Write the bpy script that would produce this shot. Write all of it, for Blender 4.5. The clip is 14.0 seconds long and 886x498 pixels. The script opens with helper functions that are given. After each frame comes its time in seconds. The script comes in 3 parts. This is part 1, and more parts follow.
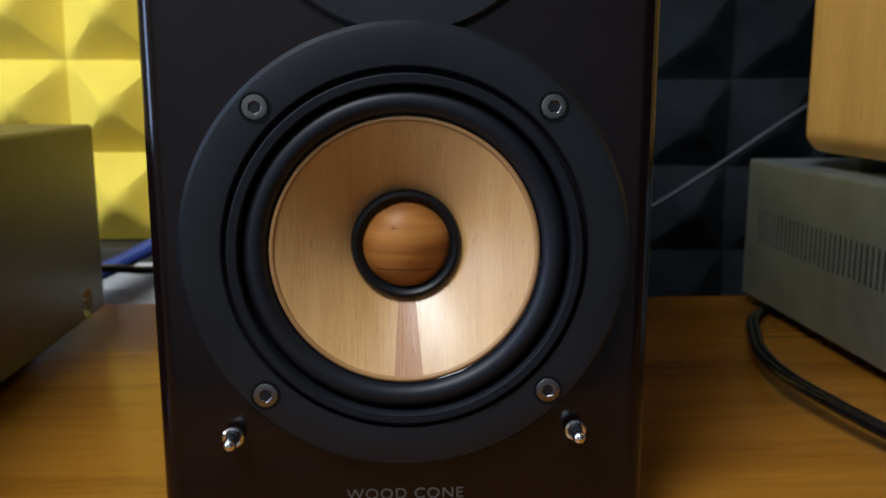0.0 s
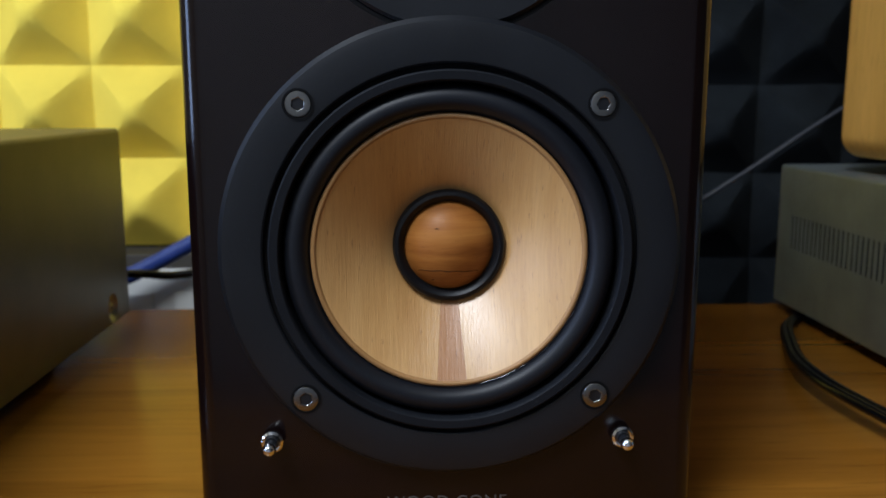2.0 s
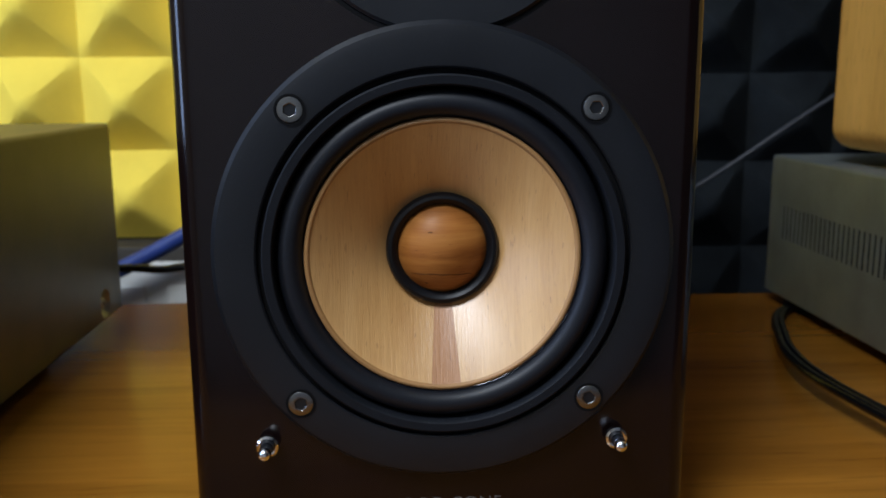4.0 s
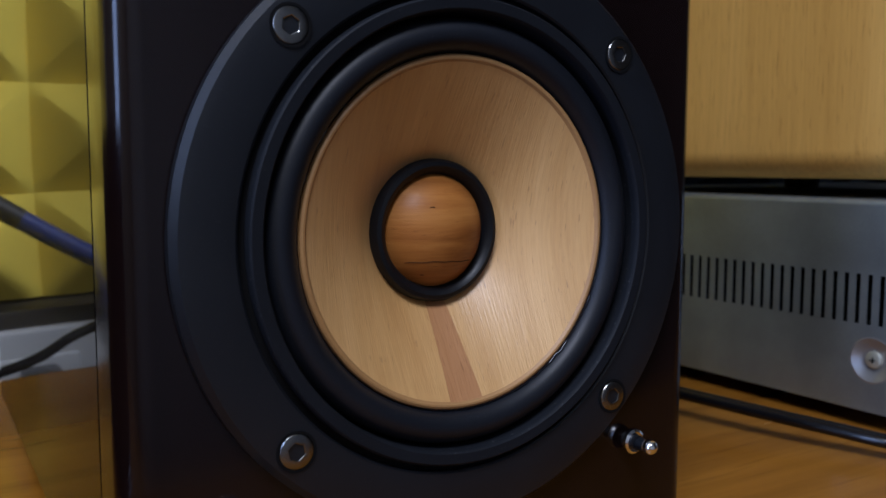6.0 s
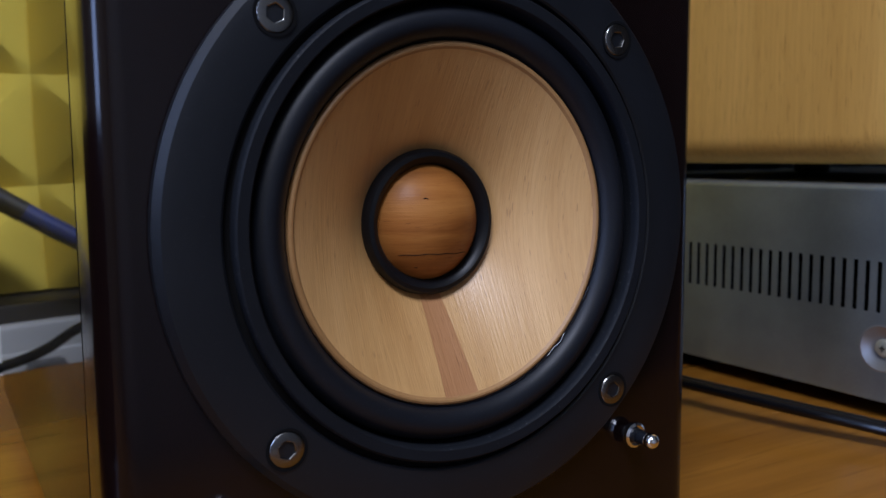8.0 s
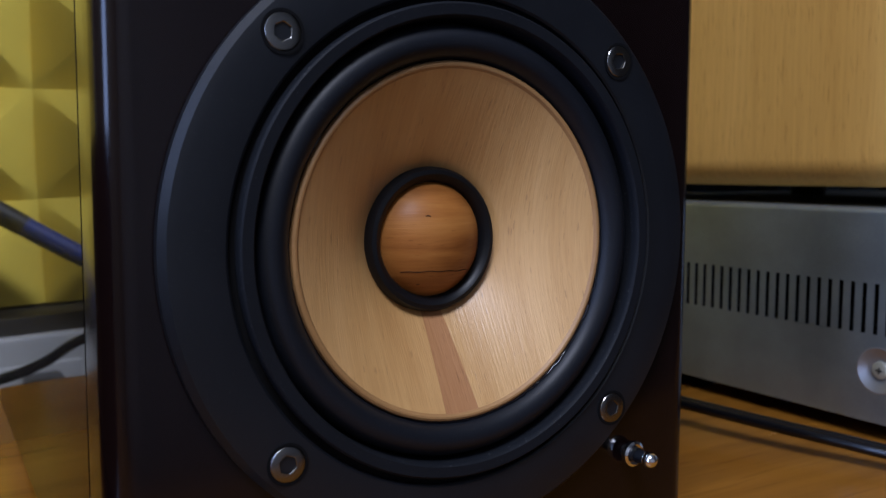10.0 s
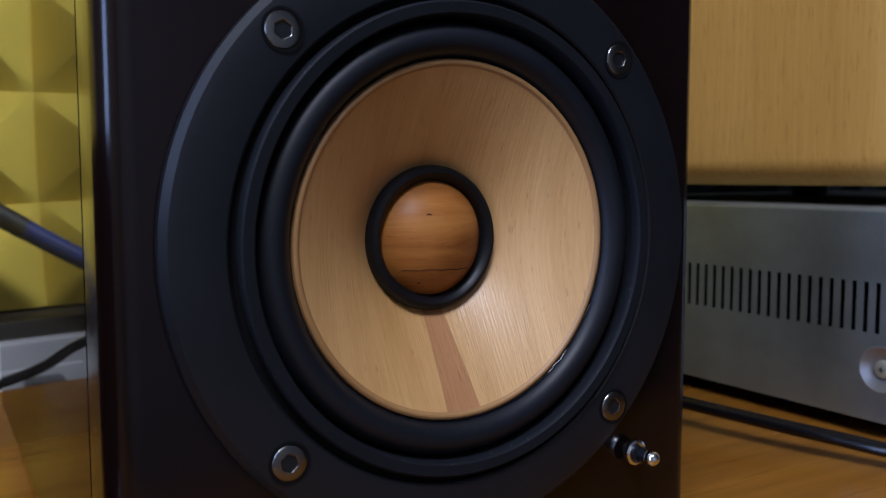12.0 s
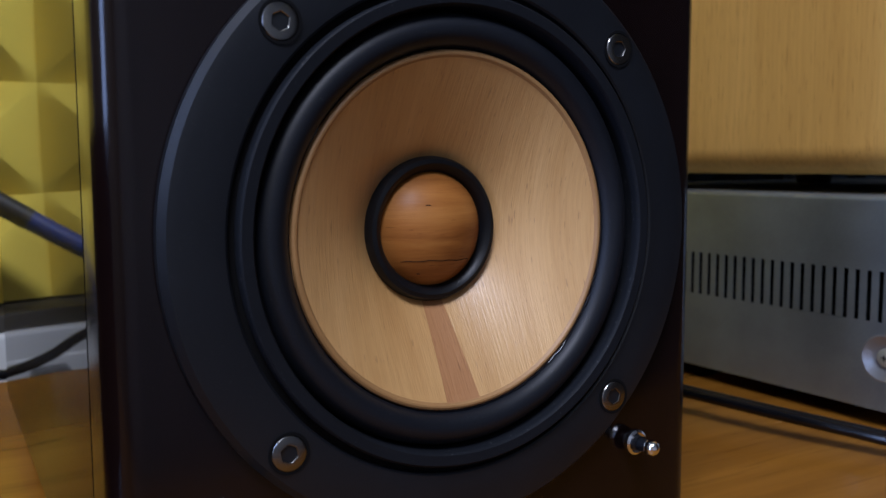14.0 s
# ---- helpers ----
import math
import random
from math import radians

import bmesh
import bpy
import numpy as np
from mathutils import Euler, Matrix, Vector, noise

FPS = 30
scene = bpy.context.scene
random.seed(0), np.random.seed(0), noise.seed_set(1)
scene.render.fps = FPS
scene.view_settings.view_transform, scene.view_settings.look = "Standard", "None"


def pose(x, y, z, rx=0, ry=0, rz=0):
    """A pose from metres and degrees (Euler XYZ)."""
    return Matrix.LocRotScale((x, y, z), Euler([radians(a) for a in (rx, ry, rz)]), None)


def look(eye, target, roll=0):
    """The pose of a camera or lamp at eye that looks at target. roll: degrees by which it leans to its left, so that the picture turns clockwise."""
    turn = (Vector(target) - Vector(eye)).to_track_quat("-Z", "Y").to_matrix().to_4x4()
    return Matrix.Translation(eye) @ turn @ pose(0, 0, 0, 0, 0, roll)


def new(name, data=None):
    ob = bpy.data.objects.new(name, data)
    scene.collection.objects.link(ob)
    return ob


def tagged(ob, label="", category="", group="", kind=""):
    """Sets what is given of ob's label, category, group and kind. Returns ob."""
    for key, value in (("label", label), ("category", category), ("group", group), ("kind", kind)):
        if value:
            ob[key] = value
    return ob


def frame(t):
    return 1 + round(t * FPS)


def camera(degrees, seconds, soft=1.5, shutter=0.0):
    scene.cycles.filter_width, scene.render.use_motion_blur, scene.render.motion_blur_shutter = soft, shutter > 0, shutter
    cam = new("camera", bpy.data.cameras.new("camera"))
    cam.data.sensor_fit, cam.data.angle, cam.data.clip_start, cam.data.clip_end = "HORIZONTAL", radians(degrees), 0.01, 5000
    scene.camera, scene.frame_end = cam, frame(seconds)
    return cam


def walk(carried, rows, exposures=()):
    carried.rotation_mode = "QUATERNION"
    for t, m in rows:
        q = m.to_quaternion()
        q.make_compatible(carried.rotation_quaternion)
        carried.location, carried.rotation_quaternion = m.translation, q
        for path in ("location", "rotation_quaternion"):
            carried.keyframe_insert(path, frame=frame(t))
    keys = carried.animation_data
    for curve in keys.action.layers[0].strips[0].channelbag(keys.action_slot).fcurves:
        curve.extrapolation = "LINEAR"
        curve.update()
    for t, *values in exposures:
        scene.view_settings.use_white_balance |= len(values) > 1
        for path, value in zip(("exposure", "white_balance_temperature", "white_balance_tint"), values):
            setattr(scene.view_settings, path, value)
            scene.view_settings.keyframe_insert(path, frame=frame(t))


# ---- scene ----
cam = camera(53.49, 14.0, soft=1.5, shutter=0.5)
PATH = [
    (0, (-0.00317, -0.28825, 0.91181), (0.1008, 1.6759, 0.5494), -0.06),
    (0.5, (-0.00782, -0.28284, 0.91181), (0.1006, 1.6858, 0.5762), -0.11),
    (1, (-0.01243, -0.27892, 0.90819), (0.0810, 1.6918, 0.5802), -0.07),
    (1.5, (-0.01282, -0.27953, 0.90730), (0.0647, 1.6903, 0.5701), 0.04),
    (2, (-0.01365, -0.28151, 0.90751), (0.0624, 1.6880, 0.5679), -0.04),
    (2.2, (-0.01376, -0.28090, 0.91336), (0.0612, 1.6816, 0.5351), 0.07),
    (4.3, (-0.01434, -0.28007, 0.91440), (0.0910, 1.6812, 0.5369), -0.60),
    (4.5, (-0.03422, -0.27278, 0.91023), (0.1734, 1.6859, 0.5629), -1.03),
    (4.7, (-0.05711, -0.25513, 0.90656), (0.2792, 1.6855, 0.5589), -1.29),
    (4.8, (-0.06957, -0.23918, 0.89893), (0.3655, 1.6818, 0.5516), -1.33),
    (4.9, (-0.07777, -0.22661, 0.89282), (0.4487, 1.6722, 0.5504), -1.22),
    (5, (-0.09510, -0.21079, 0.88950), (0.5857, 1.6396, 0.5538), -1.14),
    (5.2, (-0.11082, -0.19703, 0.88666), (0.7186, 1.5952, 0.5703), -0.75),
    (5.3, (-0.11445, -0.19258, 0.88242), (0.7484, 1.5894, 0.5698), -0.57),
    (5.4, (-0.11871, -0.18909, 0.87824), (0.7632, 1.5804, 0.5763), -0.52),
    (5.5, (-0.12228, -0.18802, 0.87666), (0.8053, 1.5583, 0.5910), -0.34),
    (5.7, (-0.12288, -0.18719, 0.87517), (0.8820, 1.5281, 0.6436), -0.24),
    (6, (-0.12305, -0.18665, 0.87425), (0.9153, 1.5123, 0.6885), 0.11),
    (6.2, (-0.12194, -0.18667, 0.87427), (0.9335, 1.5127, 0.6988), -0.07),
    (6.5, (-0.11882, -0.18670, 0.87430), (0.9174, 1.5148, 0.6993), -1.12),
    (7, (-0.11746, -0.18446, 0.87404), (0.9111, 1.5184, 0.6738), -0.60),
    (7.5, (-0.11642, -0.18435, 0.87433), (0.9028, 1.5223, 0.6606), -0.60),
    (8, (-0.11656, -0.18458, 0.87496), (0.8982, 1.5247, 0.6610), -0.44),
    (8.5, (-0.11833, -0.18552, 0.87471), (0.9014, 1.5242, 0.6864), -0.16),
    (11, (-0.11870, -0.18522, 0.87482), (0.9055, 1.5241, 0.7047), 0.23),
    (11.5, (-0.11834, -0.18559, 0.87469), (0.9020, 1.5262, 0.7060), 0.10),
    (12, (-0.11864, -0.18538, 0.87343), (0.9036, 1.5257, 0.7094), -0.03),
    (12.5, (-0.11859, -0.18528, 0.87361), (0.9033, 1.5253, 0.7029), -0.01),
    (13, (-0.11821, -0.18553, 0.87380), (0.8979, 1.5276, 0.6953), 0.00),
    (13.5, (-0.11817, -0.18593, 0.87359), (0.8957, 1.5280, 0.6909), -0.03),
    (14, (-0.11730, -0.18639, 0.87411), (0.8923, 1.5290, 0.6838), -0.21),
]
EXPOSURES = [(0, -0.12, 6050, 10), (0.5, -0.26, 5950, 10), (1.5, -0.25, 5900, 10), (4.4, -0.18, 5900, 10), (5.5, -0.12, 5550, 14), (6.0, -0.46, 5550, 18), (14, -0.41, 5550, 20)]
cam.data.dof.use_dof, cam.data.dof.focus_distance, cam.data.dof.aperture_fstop = True, 0.24, 24.0
walk(cam, [(t, look(eye, target, roll)) for t, eye, target, roll in PATH], EXPOSURES)

# ---- light ----
world = bpy.data.worlds.new("room_world")
scene.world = world
world.use_nodes = True
world.node_tree.nodes["Background"].inputs[0].default_value = (0.75, 0.86, 1.0, 1)
world.node_tree.nodes["Background"].inputs[1].default_value = 0.3


def area(name, m, sx, sy, power, colour):
    data = bpy.data.lights.new(name, "AREA")
    data.shape, data.size, data.size_y, data.energy, data.color = "RECTANGLE", sx, sy, power, colour
    ob = new(name, data)
    ob.matrix_world = m
    return ob


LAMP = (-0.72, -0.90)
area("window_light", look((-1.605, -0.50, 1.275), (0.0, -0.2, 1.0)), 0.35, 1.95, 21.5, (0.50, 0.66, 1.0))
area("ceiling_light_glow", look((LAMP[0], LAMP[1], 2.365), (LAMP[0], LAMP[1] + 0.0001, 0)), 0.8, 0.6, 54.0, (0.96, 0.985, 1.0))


# ---- materials ----
def nodes_of(name, rough=0.5, metal=0.0, spec=0.5, coat=0.0, coat_rough=0.1):
    m = bpy.data.materials.new(name)
    m.use_nodes = True
    nt = m.node_tree
    b = nt.nodes["Principled BSDF"]
    b.inputs["Roughness"].default_value = rough
    b.inputs["Metallic"].default_value = metal
    b.inputs["Specular IOR Level"].default_value = spec
    b.inputs["Coat Weight"].default_value = coat
    b.inputs["Coat Roughness"].default_value = coat_rough
    return m, nt, b


def coords(nt, scale=(1, 1, 1), rot=(0, 0, 0)):
    tc = nt.nodes.new("ShaderNodeTexCoord")
    mp = nt.nodes.new("ShaderNodeMapping")
    mp.inputs["Scale"].default_value = scale
    mp.inputs["Rotation"].default_value = rot
    nt.links.new(tc.outputs["Object"], mp.inputs["Vector"])
    return mp.outputs["Vector"]


def noise_tex(nt, vec, scale, detail=4.0, rough=0.55, distortion=0.0):
    n = nt.nodes.new("ShaderNodeTexNoise")
    n.inputs["Scale"].default_value = scale
    n.inputs["Detail"].default_value = detail
    n.inputs["Roughness"].default_value = rough
    n.inputs["Distortion"].default_value = distortion
    nt.links.new(vec, n.inputs["Vector"])
    return n.outputs["Fac"]


def ramp(nt, fac, stops):
    r = nt.nodes.new("ShaderNodeValToRGB")
    el = r.color_ramp.elements
    while len(el) < len(stops):
        el.new(0.5)
    for e, (p, c) in zip(el, stops):
        e.position, e.color = p, (*c, 1)
    nt.links.new(fac, r.inputs["Fac"])
    return r.outputs["Color"]


def mix(nt, a, b, fac=0.5, mode="MULTIPLY"):
    n = nt.nodes.new("ShaderNodeMix")
    n.data_type, n.blend_type = "RGBA", mode
    for sock, v in ((n.inputs[0], fac), (n.inputs[6], a), (n.inputs[7], b)):
        if isinstance(v, (int, float)):
            sock.default_value = v
        elif isinstance(v, tuple):
            sock.default_value = (*v, 1)
        else:
            nt.links.new(v, sock)
    return n.outputs[2]


def bump(nt, b, height, strength=0.2, distance=0.001):
    n = nt.nodes.new("ShaderNodeBump")
    n.inputs["Strength"].default_value = strength
    n.inputs["Distance"].default_value = distance
    nt.links.new(height, n.inputs["Height"])
    nt.links.new(n.outputs["Normal"], b.inputs["Normal"])
    nt.links.new(n.outputs["Normal"], b.inputs["Coat Normal"])


def rough_by(nt, b, fac, lo, hi):
    n = nt.nodes.new("ShaderNodeMapRange")
    n.inputs["To Min"].default_value, n.inputs["To Max"].default_value = lo, hi
    nt.links.new(fac, n.inputs["Value"])
    nt.links.new(n.outputs["Result"], b.inputs["Roughness"])


def plain(name, colour, rough=0.5, metal=0.0, spec=0.5, grain=900, vary=0.12, bumps=0.05, coat=0.0, coat_rough=0.1, dist=0.0002, dust=0.0):
    """Paint, plastic, rubber or metal with fine grain and a slow drift of tone."""
    m, nt, b = nodes_of(name, rough, metal, spec, coat, coat_rough)
    v = coords(nt)
    fine, slow = noise_tex(nt, v, grain, 3), noise_tex(nt, v, grain / 40, 4)
    lo, hi = tuple(c * (1 - vary) for c in colour), tuple(min(1, c * (1 + vary)) for c in colour)
    base = mix(nt, ramp(nt, slow, [(0.3, lo), (0.7, hi)]), ramp(nt, fine, [(0.3, (1 - vary,) * 3), (0.7, (1, 1, 1))]), 0.7)
    if dust:  # sparse pale specks of dust
        base = mix(nt, base, ramp(nt, noise_tex(nt, v, 1500, 1), [(0.70, (0, 0, 0)), (0.78, (dust,) * 3)]), 1.0, "ADD")
    nt.links.new(base, b.inputs["Base Color"])
    rough_by(nt, b, slow, max(0.02, rough * 0.85), min(1, rough * 1.15))
    if bumps:
        bump(nt, b, fine, bumps, dist)
    return m


def wood(name, dark, mid, light, along, fine=240.0, rough=0.4, spec=0.4, coat=0.0, ring=16.0, pores=0.35, bumps=0.1, fibre=0.8):
    """Wood whose grain runs along an axis (0, 1 or 2), with broad figure, fine fibres and short dark pores."""
    m, nt, b = nodes_of(name, rough, 0, spec, coat, 0.33)
    stretch = lambda k: tuple(k if i == along else 1.0 for i in range(3))
    figure = noise_tex(nt, coords(nt, stretch(0.08)), ring, 5, 0.6, 0.6)
    fibres = noise_tex(nt, coords(nt, stretch(0.03)), fine, 3, 0.6)
    pore = noise_tex(nt, coords(nt, stretch(0.06)), fine * 2.6, 2, 0.5)
    base = ramp(nt, figure, [(0.28, dark), (0.5, mid), (0.72, light)])
    base = mix(nt, base, ramp(nt, fibres, [(0.3, (0.78, 0.74, 0.7)), (0.65, (1, 1, 1))]), fibre)
    base = mix(nt, base, ramp(nt, pore, [(0.30, (0.45, 0.38, 0.32)), (0.40, (1, 1, 1))]), pores)
    nt.links.new(base, b.inputs["Base Color"])
    rough_by(nt, b, fibres, rough * 0.8, rough * 1.25)
    bump(nt, b, fibres, bumps, 0.0003)
    return m


def fine_wood(name, dark, mid, light, along, rough, spec, coat, coat_rough, streak=2300.0, figure_scale=60.0, bumps=0.5, pores=0.5, dist=0.00010, gloss=1.5):
    """Thin varnished veneer seen from near: hair-fine fibres that glint, short dark pores and a slow figure.
    along: the axes along which the sheet's grain is drawn out. gloss: the varnish's index of refraction."""
    m, nt, b = nodes_of(name, rough, 0, spec, coat, coat_rough)
    b.inputs["Coat IOR"].default_value = gloss
    stretch = lambda k: tuple(k if i in along else 1.0 for i in range(3))
    figure = noise_tex(nt, coords(nt, stretch(0.10)), figure_scale, 5, 0.6, 0.5)
    hair = noise_tex(nt, coords(nt, stretch(0.05)), streak, 3, 0.65)
    band = noise_tex(nt, coords(nt, stretch(0.02)), streak / 6, 3, 0.6)
    pore = noise_tex(nt, coords(nt, stretch(0.09)), streak * 1.4, 1, 0.5)
    base = ramp(nt, figure, [(0.28, dark), (0.5, mid), (0.72, light)])
    base = mix(nt, base, ramp(nt, band, [(0.3, (0.88, 0.84, 0.78)), (0.65, (1, 1, 1))]), 0.45)
    base = mix(nt, base, ramp(nt, hair, [(0.30, (0.80, 0.74, 0.66)), (0.62, (1, 1, 1))]), 0.55)
    base = mix(nt, base, ramp(nt, pore, [(0.24, (0.35, 0.26, 0.2)), (0.31, (1, 1, 1))]), pores)
    nt.links.new(base, b.inputs["Base Color"])
    rough_by(nt, b, band, rough * 0.85, rough * 1.2)
    bump(nt, b, hair, bumps, dist)
    return m


M_DESK = wood("desk_laminate", (0.172, 0.066, 0.0070), (0.265, 0.108, 0.0115), (0.316, 0.137, 0.0165), 0, 150, 0.24, 0.19, 0.0, 26, 0.3, 0.02, 0.5)
M_BEECH = wood("beech_veneer", (0.62, 0.345, 0.082), (0.70, 0.405, 0.102), (0.76, 0.450, 0.122), 2, 420, 0.45, 0.25, 0.0, 24, 0.5, 0.06, 0.5)
M_CONE = fine_wood("birch_cone", (0.47, 0.250, 0.079), (0.56, 0.322, 0.113), (0.64, 0.388, 0.152), (1, 2), 0.42, 0.5, 1.0, 0.35, 1700.0, dist=0.00022, gloss=1.62)
M_WEDGE = fine_wood("cone_seam_wood", (0.33, 0.150, 0.055), (0.39, 0.188, 0.073), (0.45, 0.226, 0.092), (1, 2), 0.42, 0.45, 0.6, 0.3, 1300.0, dist=0.0002)
M_DOME = fine_wood("dome_wood", (0.20, 0.062, 0.0095), (0.34, 0.130, 0.025), (0.45, 0.196, 0.044), (0, 1), 0.5, 0.2, 0.06, 0.25, 1500.0, 150.0, 0.4, 0.6, 0.0002)
M_CONE_EDGE = plain("varnished_cone_edge", (0.33, 0.175, 0.060), 0.5, grain=700)
M_BAFFLE = wood("dark_baffle_veneer", (0.0040, 0.0017, 0.0017), (0.0055, 0.0025, 0.0026), (0.0072, 0.0034, 0.0035), 2, 300, 0.16, 0.42, 0.0, 20, 0.2, 0.01)
M_GLOSS = plain("dark_gloss_lacquer", (0.004, 0.003, 0.0025), 0.5, spec=0.02, grain=120, bumps=0.0, coat=0.72, coat_rough=0.02)
M_FLANGE = plain("black_painted_frame", (0.0058, 0.0068, 0.0092), 0.42, spec=0.42, grain=1500, bumps=0.06, dust=0.010)
M_RING = plain("dusty_black_gasket", (0.0075, 0.0086, 0.0112), 0.6, spec=0.14, grain=1500, bumps=0.06, dust=0.05)
M_RUBBER = plain("black_rubber", (0.006, 0.007, 0.0095), 0.36, spec=0.42, grain=900, bumps=0.03)
M_SURROUND = plain("matt_black_rubber", (0.0058, 0.0070, 0.0102), 0.47, spec=0.31, grain=900, bumps=0.03, dust=0.015)
M_GLUE = plain("glossy_black_glue", (0.004, 0.0035, 0.005), 0.07, spec=0.6, grain=500, bumps=0.2, dist=0.0004)
# M_DARK: cracks and joints, plus shade painted into gaps, wells and slots
M_DARK = plain("near_black_fill", (0.002, 0.002, 0.0024), 0.8, spec=0.15, grain=600)
M_BOLT = plain("dark_nickel_bolt", (0.25, 0.245, 0.235), 0.22, metal=1.0, grain=1600, bumps=0.05)
M_CHROME = plain("chrome", (0.82, 0.82, 0.84), 0.08, metal=1.0, grain=900, vary=0.04, bumps=0.0)
M_PRINT = plain("grey_print", (0.075, 0.068, 0.065), 0.5, grain=900)
M_YELLOW = plain("yellow_foam", (0.93, 0.71, 0.095), 0.95, spec=0.1, grain=700, vary=0.07, bumps=0.3, dist=0.0008)
M_BLACKFOAM = plain("black_foam", (0.0120, 0.0145, 0.0160), 0.95, spec=0.12, grain=550, vary=0.5, bumps=0.7, dist=0.0010, dust=0.006)
M_AMP_L = plain("champagne_painted_steel", (0.15, 0.136, 0.100), 0.40, metal=0.75, grain=1300, vary=0.15, bumps=0.08)
M_AMP_R = plain("silver_painted_steel", (0.335, 0.38, 0.395), 0.47, metal=0.86, grain=1300, vary=0.13, bumps=0.08)
M_STEEL = plain("zinc_screw", (0.50, 0.49, 0.40), 0.4, metal=0.6, grain=900)
M_BLUE = plain("blue_cable_jacket", (0.022, 0.046, 0.21), 0.45, grain=1200, bumps=0.15)
M_BOOT = plain("black_heatshrink", (0.018, 0.019, 0.024), 0.5, grain=600)
M_CABLE = plain("black_cable_jacket", (0.0045, 0.0045, 0.0055), 0.2, spec=0.4, grain=600)
M_GREYWIRE = plain("grey_wire_jacket", (0.036, 0.038, 0.046), 0.42, grain=600)
M_CAPRING = plain("black_cap_rubber", (0.0045, 0.0050, 0.0065), 0.42, spec=0.28, grain=900, bumps=0.03)
M_DISH = plain("bright_pressed_steel", (0.38, 0.38, 0.38), 0.33, metal=0.7, grain=900, vary=0.06)
M_WHITE = plain("white_plastic", (0.54, 0.54, 0.51), 0.45, grain=300, vary=0.05)
M_TRIM = plain("warm_grey_board_paint", (0.040, 0.034, 0.025), 0.6, grain=260, vary=0.1)
M_WALL = plain("warm_grey_plaster", (0.30, 0.27, 0.22), 0.9, spec=0.2, grain=220, bumps=0.2, dist=0.001)
M_DARKWALL = plain("dark_unseen_wall", (0.050, 0.042, 0.036), 0.8, spec=0.2, grain=220, bumps=0.2, dist=0.001)
M_PALEWALL = plain("daylight_tinted_plaster", (0.40, 0.415, 0.44), 0.9, spec=0.2, grain=220, bumps=0.2, dist=0.001)
M_CEIL = plain("white_ceiling_paint", (0.75, 0.75, 0.72), 0.9, spec=0.2, grain=200)
M_FLOOR = plain("dark_unseen_floor", (0.035, 0.03, 0.028), 0.95, spec=0.1, grain=400, vary=0.25, bumps=0.4, dist=0.002)
M_FRAME = plain("white_window_paint", (0.78, 0.78, 0.76), 0.4, grain=300)


# ---- building helpers ----
def mesh_of(name, bm, material, smooth=True, sharp=35):
    me = bpy.data.meshes.new(name)
    bmesh.ops.recalc_face_normals(bm, faces=bm.faces)
    for f in bm.faces:
        f.smooth = smooth
    for e in bm.edges:
        if len(e.link_faces) == 2 and e.calc_face_angle(0) > radians(sharp):
            e.smooth = False
    bm.to_mesh(me)
    bm.free()
    me.materials.append(material)
    return me


def part(name, bm, material, parent, label="", smooth=True):
    ob = new(name, bm if isinstance(bm, bpy.types.Mesh) else mesh_of(name, bm, material, smooth))
    ob.parent = parent
    if label:
        tagged(ob, label)
    return ob


def thing(name, at, label, category, group="", kind=""):
    ob = new(name)
    ob.empty_display_size = 0.02
    ob.matrix_basis = at if isinstance(at, Matrix) else Matrix.Translation(at)
    return tagged(ob, label, category, group, kind)


def box(x0, x1, y0, y1, z0, z1, r=0.0, seg=3, bm=None):
    """A box with rounded edges, added to bm."""
    b = bmesh.new()
    bmesh.ops.create_cube(b, size=1)
    for v in b.verts:
        v.co = Vector(((x0 + x1) / 2 + v.co.x * (x1 - x0), (y0 + y1) / 2 + v.co.y * (y1 - y0), (z0 + z1) / 2 + v.co.z * (z1 - z0)))
    if r:
        bmesh.ops.bevel(b, geom=b.edges[:], offset=r, segments=seg, profile=0.5, affect="EDGES")
    return b if bm is None else join(bm, b)


def join(bm, other):
    me = bpy.data.meshes.new("tmp")
    other.to_mesh(me)
    other.free()
    bm.from_mesh(me)
    bpy.data.meshes.remove(me)
    return bm


def lathe(profile, centre, n=128, closed=True):
    """Turns (radius, y) pairs round an axis along y through centre (x, z)."""
    bm = bmesh.new()
    cx, cz = centre
    rings = []
    for r, y in profile:
        if r < 1e-7:
            rings.append([bm.verts.new((cx, y, cz))])
        else:
            rings.append([bm.verts.new((cx + r * math.cos(2 * math.pi * i / n), y, cz + r * math.sin(2 * math.pi * i / n))) for i in range(n)])
    pairs = list(zip(rings, rings[1:])) + ([(rings[-1], rings[0])] if closed else [])
    for a, b in pairs:
        for i in range(n):
            j = (i + 1) % n
            loop = ([a[i], a[j]] if len(a) > 1 else [a[0]]) + ([b[j], b[i]] if len(b) > 1 else [b[0]])
            if len(loop) > 2:
                bm.faces.new(loop)
    return bm


